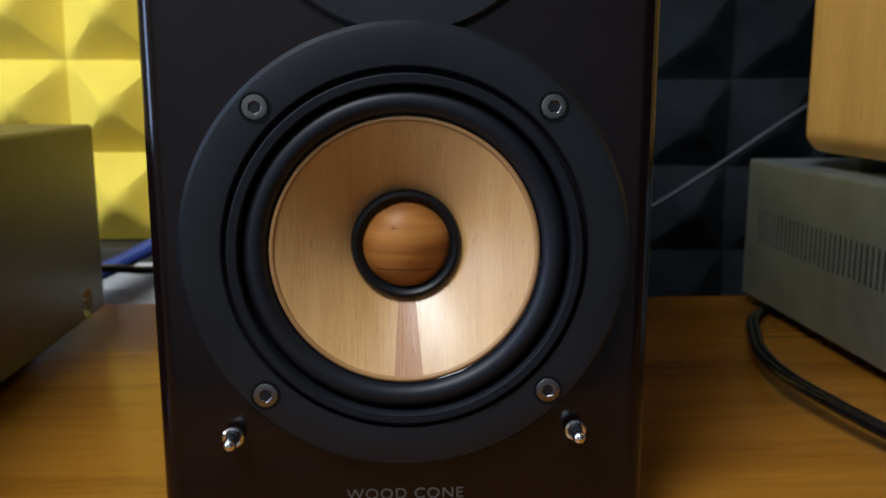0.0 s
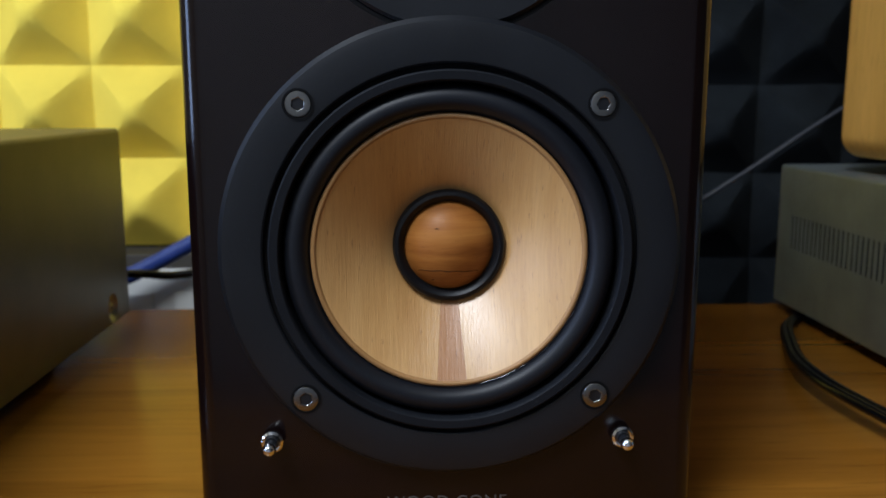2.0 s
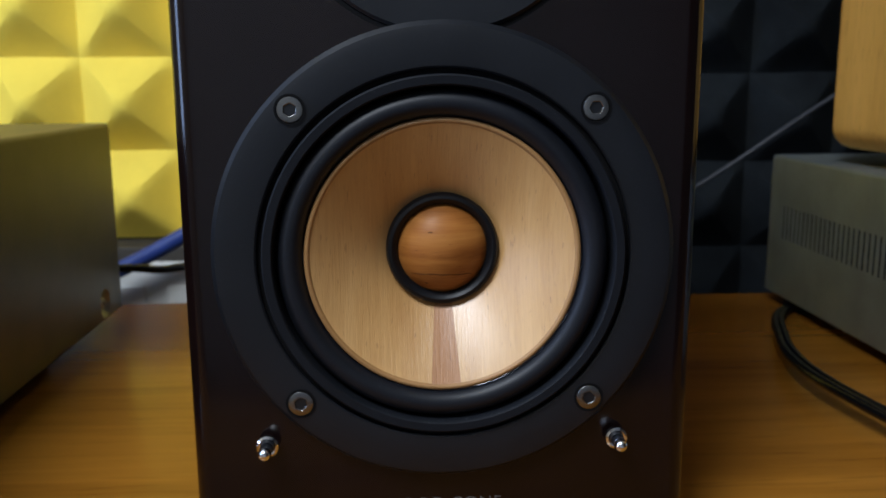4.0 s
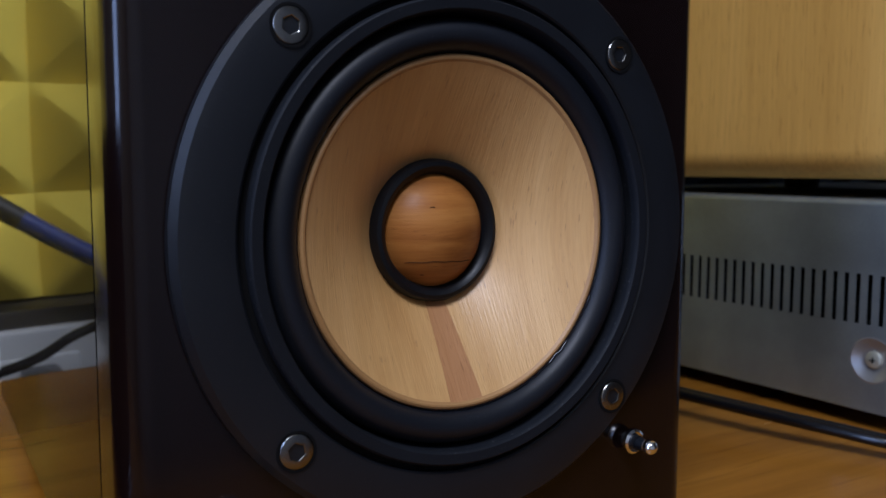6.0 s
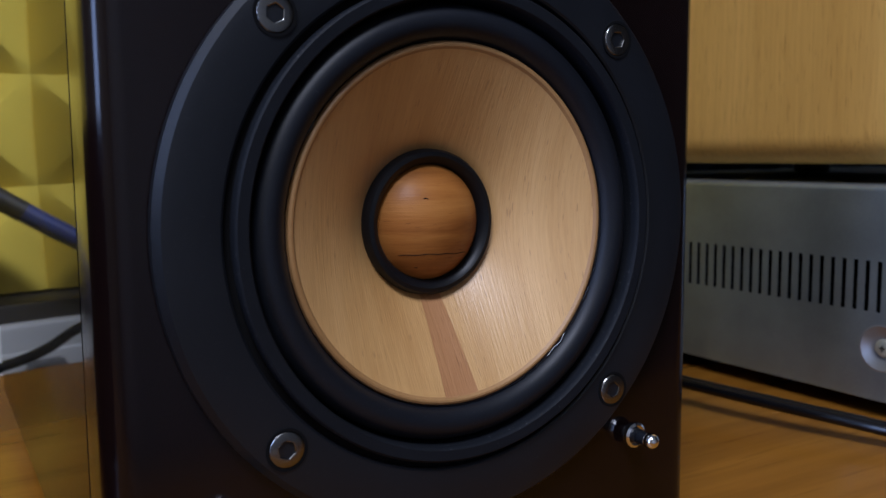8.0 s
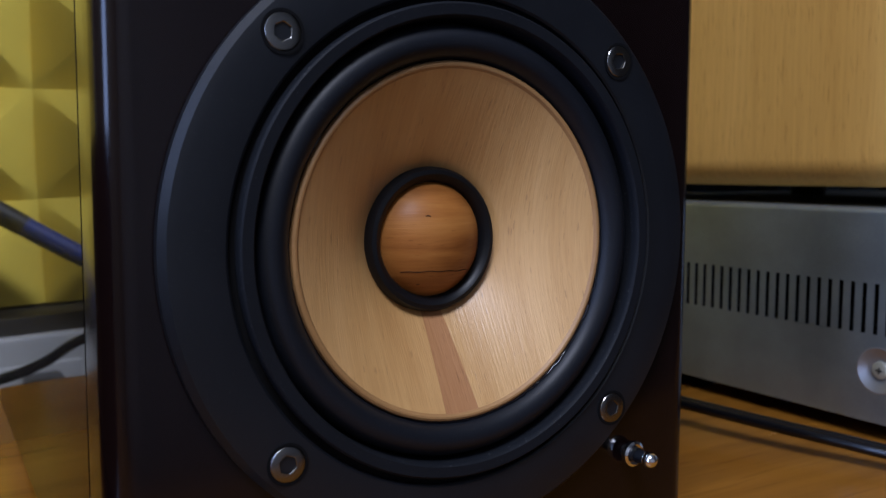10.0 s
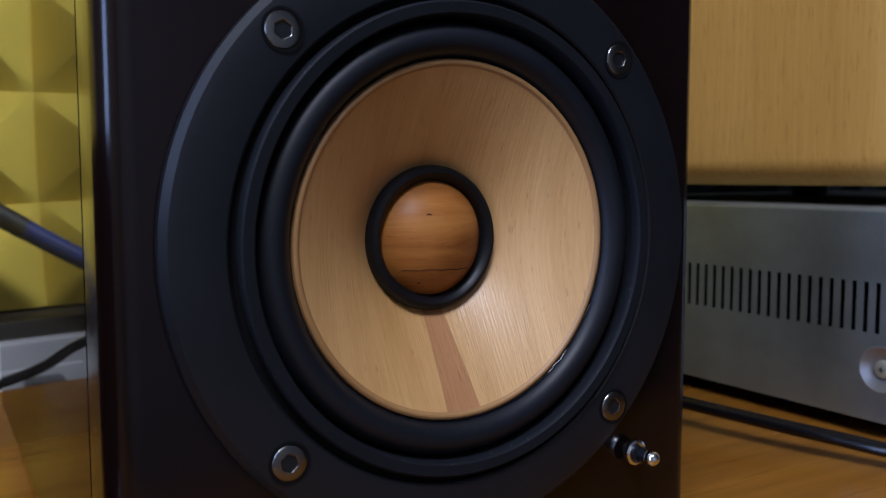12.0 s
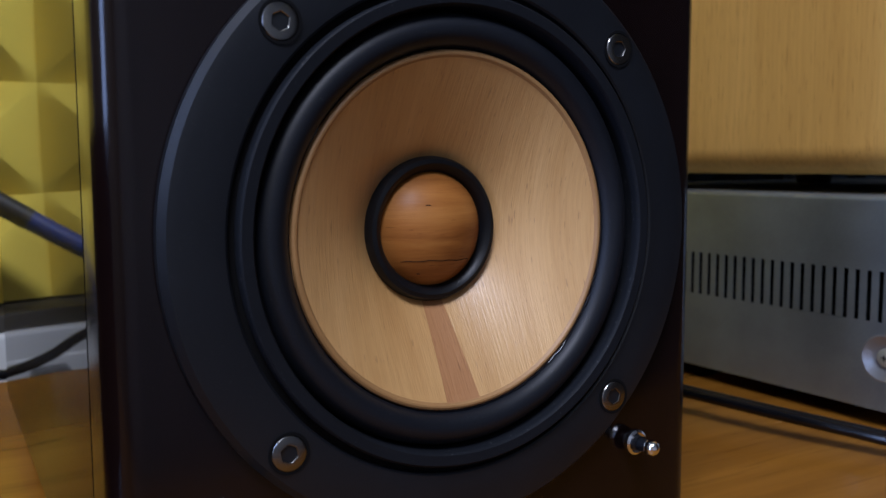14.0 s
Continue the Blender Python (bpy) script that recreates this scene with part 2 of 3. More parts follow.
def tube(points, r, sides=14, steps=10, flat=1.0):
    """A round cable along a smooth line through the points, closed at its ends."""
    pts = [Vector(p) for p in points]
    line = []
    for i in range(len(pts) - 1):
        p0, p1, p2, p3 = pts[max(i - 1, 0)], pts[i], pts[i + 1], pts[min(i + 2, len(pts) - 1)]
        for k in range(steps):
            t = k / steps
            line.append(0.5 * (2 * p1 + (p2 - p0) * t + (2 * p0 - 5 * p1 + 4 * p2 - p3) * t * t + (3 * p1 - p0 - 3 * p2 + p3) * t ** 3))
    line.append(pts[-1])
    bm = bmesh.new()
    rings = []
    for i, p in enumerate(line):
        d = (line[min(i + 1, len(line) - 1)] - line[max(i - 1, 0)]).normalized()
        side = d.cross(Vector((0, 0, 1)))
        side = side.normalized() if side.length > 1e-4 else Vector((1, 0, 0))
        up = side.cross(d)
        rings.append([bm.verts.new(p + side * (r * math.cos(2 * math.pi * k / sides)) + up * (r * flat * math.sin(2 * math.pi * k / sides))) for k in range(sides)])
    for a, b in zip(rings, rings[1:]):
        for k in range(sides):
            bm.faces.new((a[k], a[(k + 1) % sides], b[(k + 1) % sides], b[k]))
    bm.faces.new(rings[0])
    bm.faces.new(rings[-1][::-1])
    return bm


def slab(name, x0, x1, y0, y1, z0, z1, material, label, category, r=0.0):
    ob = new(name, mesh_of(name, box(x0, x1, y0, y1, z0, z1, r), material))
    return tagged(ob, label, category, kind="structure")


# ---- room ----
DESK = 0.75
# floor is out of view, coloured dark to weaken bounce from below
slab("floor", -1.7, 1.7, -2.4, 0.7, -0.1, 0.0, M_FLOOR, "unseen floor of the room, dark to cut bounced light", "floor")
slab("ceiling", -1.7, 1.7, -2.4, 0.7, 2.4, 2.5, M_CEIL, "plain white painted ceiling", "ceiling")
slab("wall_north", -1.7, 1.7, 0.60, 0.70, 0, 2.4, M_WALL, "warm grey plastered wall behind the foam panels", "wall")
# out of view; dark colour keeps reflections on the speaker's right side dim
slab("wall_east", 1.6, 1.7, -2.3, 0.60, 0, 2.4, M_DARKWALL, "unseen side wall, dark brown to dim reflections", "wall")
# out of view; pale bluish colour stands in for daylight mirrored in the front
slab("wall_south", -1.7, 1.7, -2.4, -2.3, 0, 2.4, M_PALEWALL, "unseen rear wall, pale blue-grey for bluish daylight reflections", "wall")


def west_wall():
    """The side wall with the window's opening through it."""
    bm = box(-1.7, -1.6, -2.3, -0.72, 0, 2.4)
    box(-1.7, -1.6, -0.28, 0.60, 0, 2.4, bm=bm)
    box(-1.7, -1.6, -0.72, -0.28, 0, 0.25, bm=bm)
    box(-1.7, -1.6, -0.72, -0.28, 2.30, 2.4, bm=bm)
    tagged(new("wall_west", mesh_of("wall_west", bm, M_WALL)), "warm grey plastered wall with a window opening", "wall", kind="structure")
    win = thing("window_1", (-1.65, -0.50, 1.275), "tall narrow white painted window letting in cool daylight", "window", kind="structure")
    fr = box(-0.03, 0.03, -0.22, -0.18, -1.025, 1.025)
    box(-0.03, 0.03, 0.18, 0.22, -1.025, 1.025, bm=fr)
    box(-0.03, 0.03, -0.18, 0.18, 0.985, 1.025, bm=fr)
    box(-0.03, 0.03, -0.18, 0.18, -1.025, -0.985, bm=fr)
    part("window_frame", fr, M_FRAME, win)


west_wall()


# ---- desk ----
def build_desk():
    desk = thing("desk", (0.1, 0.118, 0), "orange-brown wood-grain desk carrying audio equipment", "desk")
    # unseen front edge kept short, so the baffle mirrors the dark floor
    top = box(-1.0, 1.0, -0.272, 0.256, DESK - 0.028, DESK, 0.0015, 2)
    part("desktop", top, M_DESK, desk)
    leg = mesh_of("leg", box(-0.02, 0.02, -0.24, 0.24, 0, DESK - 0.028), M_DESK)
    for x in (-0.94, 0.94):
        part("side_panel", leg, None, desk).location.x = x


build_desk()


# ---- acoustic foam ----
PITCH = 0.0845


def foam_panel(x0, z0, nx, nz, face, back, height, material, label, seed, cut=0.0):
    """A sheet with square foam pyramids; grooves lie at y = face, tips stand towards the room. Slightly uneven, as cut foam is.
    cut: the share of the lowest row that is trimmed away."""
    panel = thing("foam_panel", (x0, back, z0 + cut * PITCH), label, "acoustic foam", "acoustic foam panels on the wall")
    W, H = nx * PITCH, (nz - cut) * PITCH
    part("backing_sheet", box(0.0008, W - 0.0008, face - back + 0.004, 0.0, 0.0008, H - 0.0008), material, panel)
    k = 12
    def h(u):
        u = min(u, 1 - u) * 2
        return math.sqrt(u * u + 0.0016) - 0.04
    def vert(bm, cx, cz, i, j, low):
        w0 = low + (1 - low) * j / k
        u, w = cx + i / k, cz + w0
        p = -math.log(math.exp(-24 * h(i / k)) + math.exp(-24 * h(w0))) / 24 + 0.029
        p = p if p < 0.85 else 0.85 + (p - 0.85) * 0.55
        wob = noise.noise(Vector((u * 0.9 + seed, w * 0.9, 3.1)))
        x = (u + 0.018 * noise.noise(Vector((w, u, seed)))) * PITCH
        z = (w - cut + 0.018 * noise.noise(Vector((u, seed, w)))) * PITCH
        return bm.verts.new((x, face - back - height * p + 0.0022 * wob, z))
    for cz in range(nz):
        low = cut if cz == 0 else 0.0
        for cx in range(nx):
            bm = bmesh.new()
            rows = [[vert(bm, cx, cz, i, j, low) for i in range(k + 1)] for j in range(k + 1)]
            for j in range(k):
                for i in range(k):
                    a, b, c, d = rows[j][i], rows[j][i + 1], rows[j + 1][i + 1], rows[j + 1][i]
                    if (i < k / 2) == (j < k / 2):
                        bm.faces.new((a, b, c)), bm.faces.new((a, c, d))
                    else:
                        bm.faces.new((a, b, d)), bm.faces.new((b, c, d))
            for line in (rows[0], [r[-1] for r in rows], rows[-1][::-1], [r[0] for r in rows][::-1]):
                deep = [bm.verts.new((v.co.x, face - back + 0.006, v.co.z)) for v in line]
                for q in range(k):
                    bm.faces.new((line[q + 1], line[q], deep[q], deep[q + 1]))
            part("pyramid", bm, material, panel)
    return panel


YZ = 0.9365 - 2 * PITCH
for px in (-0.1345 - 4 * PITCH, -0.1345 - 10 * PITCH):
    for pz in (YZ, YZ + 6 * PITCH):
        foam_panel(px, pz, 6, 6, 0.552, 0.598, 0.036, M_YELLOW, "yellow pyramid acoustic foam panel on the wall", 1.7 + px + pz, 0.04 if pz == YZ else 0.0)
BZ = 0.7505 - 4 * PITCH
for px in (0.3225 - 3 * PITCH, 0.3225 + 3 * PITCH):
    for pz in (BZ, BZ + 6 * PITCH):
        foam_panel(px, pz, 6, 6, 0.565, 0.598, 0.036, M_BLACKFOAM, "black pyramid acoustic foam panel on the wall", 5.2 + px + pz)


# ---- loudspeaker ----
WZ = 0.107
# TOP is unseen; extra height added to shade the right amplifier's side
HALF, FRONT, BACK, TOP, BASE = 0.08615, 0.005, 0.292, 0.345, 0.008
SHIFT = -0.00065  # the woofer sits a hair off the cabinet's middle


def outline(half, r, z0, z1, n=8):
    """Corners of an upright rectangle with rounded corners, as (x, z)."""
    pts = []
    for cx, cz, a0 in ((half - r, z1 - r, 0), (-half + r, z1 - r, 90), (-half + r, z0 + r, 180), (half - r, z0 + r, 270)):
        for k in range(n + 1):
            a = radians(a0 + 90 * k / n)
            pts.append((cx + r * math.cos(a), cz + r * math.sin(a)))
    return pts


def loft(sections, cap0=True, cap1=True):
    bm = bmesh.new()
    rings = [[bm.verts.new((x, y, z)) for x, z in pts] for y, pts in sections]
    for a, b in zip(rings, rings[1:]):
        for i in range(len(a)):
            j = (i + 1) % len(a)
            bm.faces.new((a[i], a[j], b[j], b[i]))
    if cap0:
        bm.faces.new(rings[0])
    if cap1:
        bm.faces.new(rings[-1])
    return bm


def cone_y(r):
    """Depth of the cone's face at a radius: a shallow, slightly flaring bowl."""
    t = (0.0450 - r) / (0.0450 - 0.0185)
    return 0.0026 + 0.0178 * (0.9 * t + 0.1 * t * t)


def bolt_mesh():
    """A socket head: domed rim with a hexagonal well."""
    bm = bmesh.new()
    n, R, hexr = 48, 0.0043, 0.00215
    def ring(y, f):
        return [bm.verts.new((f(2 * math.pi * i / n) * math.cos(2 * math.pi * i / n), y, f(2 * math.pi * i / n) * math.sin(2 * math.pi * i / n))) for i in range(n)]
    hexa = lambda a: hexr * math.cos(math.pi / 6) / math.cos((a + 0.3) % (math.pi / 3) - math.pi / 6)
    rings = [ring(0.003, lambda a: R), ring(0.0004, lambda a: R), ring(0.0001, lambda a: R - 0.00025), ring(0.0, lambda a: R - 0.0006),
             ring(0.0, lambda a: hexa(a) + 0.0002), ring(0.00015, hexa), ring(0.0024, hexa), ring(0.0031, lambda a: hexa(a) * 0.3)]
    for a, b in zip(rings, rings[1:]):
        for i in range(n):
            j = (i + 1) % n
            bm.faces.new((a[i], a[j], b[j], b[i]))
    bm.faces.new(rings[-1])
    return mesh_of("bolt", bm, M_BOLT, True, 30)


def build_speaker():
    sp = thing("loudspeaker", (0, 0, DESK), "dark wooden bookshelf loudspeaker with a pale wood cone, on the desk", "loudspeaker")
    # front board with soft vertical edges
    R = 0.0075
    secs = []
    for k in range(9):
        a = radians(90 * k / 8)
        inset, y = R * (1 - math.sin(a)), FRONT + R * (1 - math.cos(a))
        secs.append((y, outline(HALF - inset, 0.004, BASE + inset, TOP - inset)))
    secs.append((0.0262, outline(HALF, 0.004, BASE, TOP)))
    bm = loft(secs, False, False)
    bm.verts.ensure_lookup_table()
    ring = bm.verts[:len(secs[0][1])]
    hole = [bm.verts.new((0.0605 * math.cos(a), FRONT, WZ + 0.0605 * math.sin(a))) for a in [2 * math.pi * k / 96 for k in range(96)]]
    rim = [bm.edges.get((ring[i], ring[(i + 1) % len(ring)])) for i in range(len(ring))]
    rim += [bm.edges.new((hole[i], hole[(i + 1) % 96])) for i in range(96)]
    bmesh.ops.triangle_fill(bm, use_beauty=True, edges=rim)
    part("front_baffle", bm, M_BAFFLE, sp, "glossy very dark brown veneered front board").location.x = SHIFT
    part("joint", loft([(0.0262, outline(HALF - 0.0025, 0.004, BASE, TOP)), (0.0275, outline(HALF - 0.0025, 0.004, BASE, TOP))]), M_DARK, sp).location.x = SHIFT
    part("cabinet_body", loft([(0.0275, outline(HALF - 0.0003, 0.004, BASE, TOP)), (0.0279, outline(HALF, 0.004, BASE, TOP)), (BACK - 0.001, outline(HALF, 0.004, BASE, TOP)), (BACK, outline(HALF - 0.001, 0.004, BASE, TOP))]),
         M_GLOSS, sp, "mirror-gloss dark lacquered cabinet body").location.x = SHIFT
    foot = lathe([(0.0, 0.0), (0.010, 0.0), (0.010, BASE), (0.0, BASE)], (0, 0), 24, False)
    bmesh.ops.rotate(foot, verts=foot.verts, cent=(0, 0, 0), matrix=Matrix.Rotation(radians(90), 3, "X"))
    fm = mesh_of("foot", foot, M_RUBBER)
    for x in (-0.068, 0.068):
        for y in (0.03, 0.265):
            part("foot", fm, None, sp).location = (x, y, 0)
    # tweeter plate, tucked under the woofer's rim
    tz = WZ + 0.123
    tw = part("tweeter_plate", lathe([(0.0, 0.0105), (0.012, 0.0105), (0.020, 0.0062), (0.030, 0.0042), (0.0505, 0.0036), (0.0515, 0.0044), (0.0515, 0.009), (0.0, 0.009 + 0.003)], (0, tz), 128, False), M_FLANGE, sp, "round black tweeter plate")
    part("tweeter_dome", lathe([(0.0, 0.0035), (0.004, 0.0040), (0.008, 0.0058), (0.011, 0.0090), (0.0125, 0.0112)], (0, tz), 48, False), M_DOME, tw, "small wooden tweeter dome")
    # flat black ring paints the shade of the gap round the plate
    part("gap_shade", lathe([(0.0513, 0.0048), (0.0531, 0.0048), (0.0531, 0.006), (0.0513, 0.006)], (0, tz)), M_DARK, tw)
    # woofer
    c = (0, WZ)
    rim = lathe([(0.0760, 0.006), (0.0760, 0.0024), (0.0744, 0.0006), (0.0720, 0.0002), (0.0640, 0.0004), (0.0619, 0.0006), (0.0613, 0.0010), (0.0610, 0.0060), (0.0610, 0.008), (0.0700, 0.008)], c, 192)
    wo = part("woofer_frame", mesh_of("woofer_frame", rim, M_FLANGE, True, 22), None, sp, "matt black metal woofer frame")
    # black groove floor: the shade between frame and inner ring, put in as colour
    part("groove_shade", lathe([(0.0614, 0.0024), (0.05935, 0.0024), (0.05935, 0.0070), (0.0614, 0.0070)], c, 160), M_DARK, wo)
    part("inner_ring", lathe([(0.0595, 0.0070), (0.0594, -0.0007), (0.0592, -0.0011), (0.0588, -0.0014), (0.0563, -0.0013), (0.0559, -0.0009), (0.0557, 0.0002), (0.0555, 0.0100), (0.0580, 0.0100)], c, 192), M_RING, wo)
    m = (-0.0004, WZ)
    roll = [(0.0560, 0.0090), (0.0550, 0.0062)]
    for k in range(19):
        a = math.pi * k / 18
        roll.append((0.05035 + 0.0043 * math.cos(a), 0.0046 - 0.0048 * math.sin(a)))
    roll += [(0.0455, 0.0052), (0.0440, 0.0070)]
    part("surround", lathe(roll, m, 192, False), M_SURROUND, wo, "black rubber roll surround")
    bead = []
    for k in range(12):
        a = 2 * math.pi * k / 12
        bead.append((0.0460 + 0.0003 * math.cos(a), 0.0040 + 0.0005 * math.sin(a)))
    bm = lathe(bead, m, 240)
    for v in bm.verts:
        d = noise.noise(v.co * 420) * 0.00025 + noise.noise(v.co * 1100) * 0.00018
        r = Vector((v.co.x, 0, v.co.z - WZ))
        thick = max(0.0, math.cos(math.atan2(r.z, r.x) + radians(45)))  # bead raised towards the lower right, so glints show only there
        v.co += r.normalized() * d + Vector((0, -d - 0.0010 * thick, 0))
    part("glue_bead", bm, M_GLUE, wo, "glossy black bead of glue")
    prof = [(0.0460, 0.0052), (0.0458, 0.0036), (0.0455, 0.0028), (0.0449, 0.0025), (0.0444, 0.0026)]
    edge = lathe(prof + [(0.0439, cone_y(0.0439) - 0.00012), (0.0436, cone_y(0.0436) + 0.0002)], m, 160, False)
    part("cone_edge", edge, M_CONE_EDGE, wo, "varnished brown glued cone rim")
    radii = [0.0446 - (0.0446 - 0.0175) * k / 14 for k in range(15)]
    cone = part("cone", lathe([(r, cone_y(r)) for r in radii], m, 160, False), M_CONE, wo, "pale birch wood speaker cone")
    # the overlapping seam: a narrow darker sector at the bottom
    bm = bmesh.new()
    n = 10
    def seam(r, s):
        lo, hi = -0.0028 - 0.0019 * (r - 0.0185) / 0.0265, 0.0031 + 0.0024 * (r - 0.0185) / 0.0265
        x = lo + (hi - lo) * s
        return Vector((x, cone_y(r) - 0.00012, WZ - math.sqrt(r * r - x * x)))
    grid = [[bm.verts.new(seam(0.0182 + (0.0441 - 0.0182) * i / n, j / 4)) for j in range(5)] for i in range(n + 1)]
    for i in range(n):
        for j in range(4):
            bm.faces.new((grid[i][j], grid[i][j + 1], grid[i + 1][j + 1], grid[i + 1][j]))
    part("seam", bm, M_WEDGE, cone, "darker reddish seam strip of the cone")
    part("cap_ring", lathe([(0.0196, cone_y(0.0196) + 0.0004), (0.0194, 0.0180), (0.0187, 0.0169), (0.0176, 0.0166), (0.0164, 0.0173), (0.0155, 0.0188), (0.0150, 0.0215)], c, 96, False), M_CAPRING, wo, "black rubber ring round the dome")
    RD = 0.0186
    dome = part("dome", lathe([(RD * math.sin(a), 0.0112 + RD * (1 - math.cos(a))) for a in [math.asin(0.0154 / RD) * k / 14 for k in range(15)]], c, 96, False), M_DOME, wo, "reddish-brown wooden dust dome with a fine crack")
    # hairline cracks and pits in the dome
    def on_dome(x, z):
        return Vector((x, 0.0112 + RD - math.sqrt(RD * RD - x * x - z * z) - 0.00004, WZ + z))
    crack = [on_dome(-0.0106 + 0.0205 * k / 12, -0.0082 + 0.00012 * math.sin(k * 1.9) + 0.0002 * math.sin(k * 0.4)) for k in range(13)]
    part("crack", tube(crack, 0.00011, 6, 3), M_DARK, dome)
    part("crack", tube([on_dome(-0.0050, 0.0066), on_dome(-0.0043, 0.0067), on_dome(-0.0037, 0.0065)], 0.00014, 6, 3), M_DARK, dome)
    part("crack", tube([on_dome(-0.0060, -0.0116), on_dome(-0.0052, -0.0117)], 0.00013, 6, 3), M_DARK, dome)
    # bolts, each ringed in flat black for the shade round its head
    bolt = bolt_mesh()
    shade_ring = mesh_of("head_shade_ring", lathe([(0.0043, 0.0002), (0.0050, 0.0002), (0.0050, 0.0010), (0.0043, 0.0010)], (0, 0), 48), M_DARK)
    # black disc inside the hexagon darkens the well as shade would
    well = mesh_of("hex_shade", lathe([(0.0, 0.0016), (0.00186, 0.0016), (0.00186, 0.0024), (0.0, 0.0024)], (0, 0), 24, False), M_DARK)
    for k, (x, z) in enumerate(((-1, 1), (1, 1), (-1, -1), (1, -1))):
        b = part("bolt", bolt, None, wo, "dark nickel hex socket bolt")
        b.matrix_basis = pose(0.0485 * x, -0.0002, WZ + 0.0485 * z, 0, 17 + 23 * k, 0)
        part("head_shade_ring", shade_ring, None, b)
        part("hex_shade", well, None, b)
    # grille pegs
    stem = mesh_of("peg_stem", lathe([(0, -0.0005), (0.0022, -0.0005), (0.0022, 0.009), (0.003, 0.012), (0, 0.012)], (0, 0), 32, False), M_CAPRING)
    collar = mesh_of("peg_collar", lathe([(0.0018, 0.0010), (0.0030, 0.0008), (0.0037, 0.0013), (0.0038, 0.0022), (0.0036, 0.0030), (0.0026, 0.0034), (0.0018, 0.0034)], (0, 0), 40, False), M_CHROME)
    tip = mesh_of("peg_tip", lathe([(0, -0.0072), (0.0010, -0.0070), (0.0019, -0.0062), (0.0023, -0.0050), (0.0021, -0.0038), (0.0017, -0.0032), (0.0, -0.0030)], (0, 0), 40, False), M_CHROME)
    neck = mesh_of("peg_neck", lathe([(0, -0.0034), (0.0017, -0.0034), (0.0019, 0.0), (0.0019, 0.0020), (0, 0.002)], (0, 0), 32, False), M_RUBBER)
    for x in (-0.0604, 0.0588):
        peg = part("grille_peg", stem, None, sp, "chrome and black grille peg")
        peg.location = (x, 0, WZ - 0.0640)
        part("peg_collar", collar, None, peg, "polished chrome collar")
        part("peg_tip", tip, None, peg, "polished chrome ball tip")
        part("peg_neck", neck, None, peg)
    # lettering below the woofer
    cu = bpy.data.curves.new("lettering", "FONT")
    cu.body, cu.size, cu.align_x, cu.align_y, cu.space_character, cu.extrude = "WOOD CONE", 0.0062, "CENTER", "TOP", 1.12, 0.00006
    tmp = new("tmp_text", cu)
    me = bpy.data.meshes.new_from_object(tmp.evaluated_get(bpy.context.evaluated_depsgraph_get()))
    bpy.data.objects.remove(tmp)
    xs = [v.co.x for v in me.vertices]
    sx = 0.0415 / (max(xs) - min(xs))
    me.transform(pose(-0.0012, FRONT - 0.0001, WZ - 0.0852, 90) @ Matrix.Diagonal((sx, sx * 0.95, 1, 1)))
    me.materials.clear()
    me.materials.append(M_PRINT)
    part("lettering", me, None, sp, "thin grey capital letters")


build_speaker()


# ---- amplifiers ----
def screw_mesh():
    bm = lathe([(0, 0.0006), (0.0026, 0.0003), (0.0039, 0.0009), (0.0043, 0.0017), (0.0043, 0.0032), (0, 0.0032)], (0, 0), 32, False)
    return mesh_of("screw", bm, M_STEEL)


SCREW = screw_mesh()


def cross_mesh():
    # black bars on the head, painted shade of its cross recess
    bm = box(-0.0015, 0.0015, 0.0005, 0.0014, -0.00022, 0.00022)
    box(-0.00022, 0.00022, 0.00048, 0.0014, -0.0015, 0.0015, bm=bm)
    return mesh_of("slot_shade", bm, M_DARK)


CROSS = cross_mesh()


def pressed_dish():
    """A round dish pressed into sheet metal, that carries a screw."""
    return lathe([(0.0113, 0.00015), (0.0105, 0.0), (0.0092, 0.0006), (0.0068, 0.0019), (0.0050, 0.0024), (0.0, 0.0024)], (0, 0), 48, False)


DISH = {}


def add_screw(parent, m, material):
    dish = DISH.setdefault(material.name, mesh_of("screw_dish", pressed_dish(), material))
    d = part("screw_dish", dish, None, parent)
    d.matrix_basis = m
    s = part("screw", SCREW, None, d, "zinc cross-head screw")
    s.location = (0, 0.0004, 0)
    return part("slot_shade", CROSS, None, d)


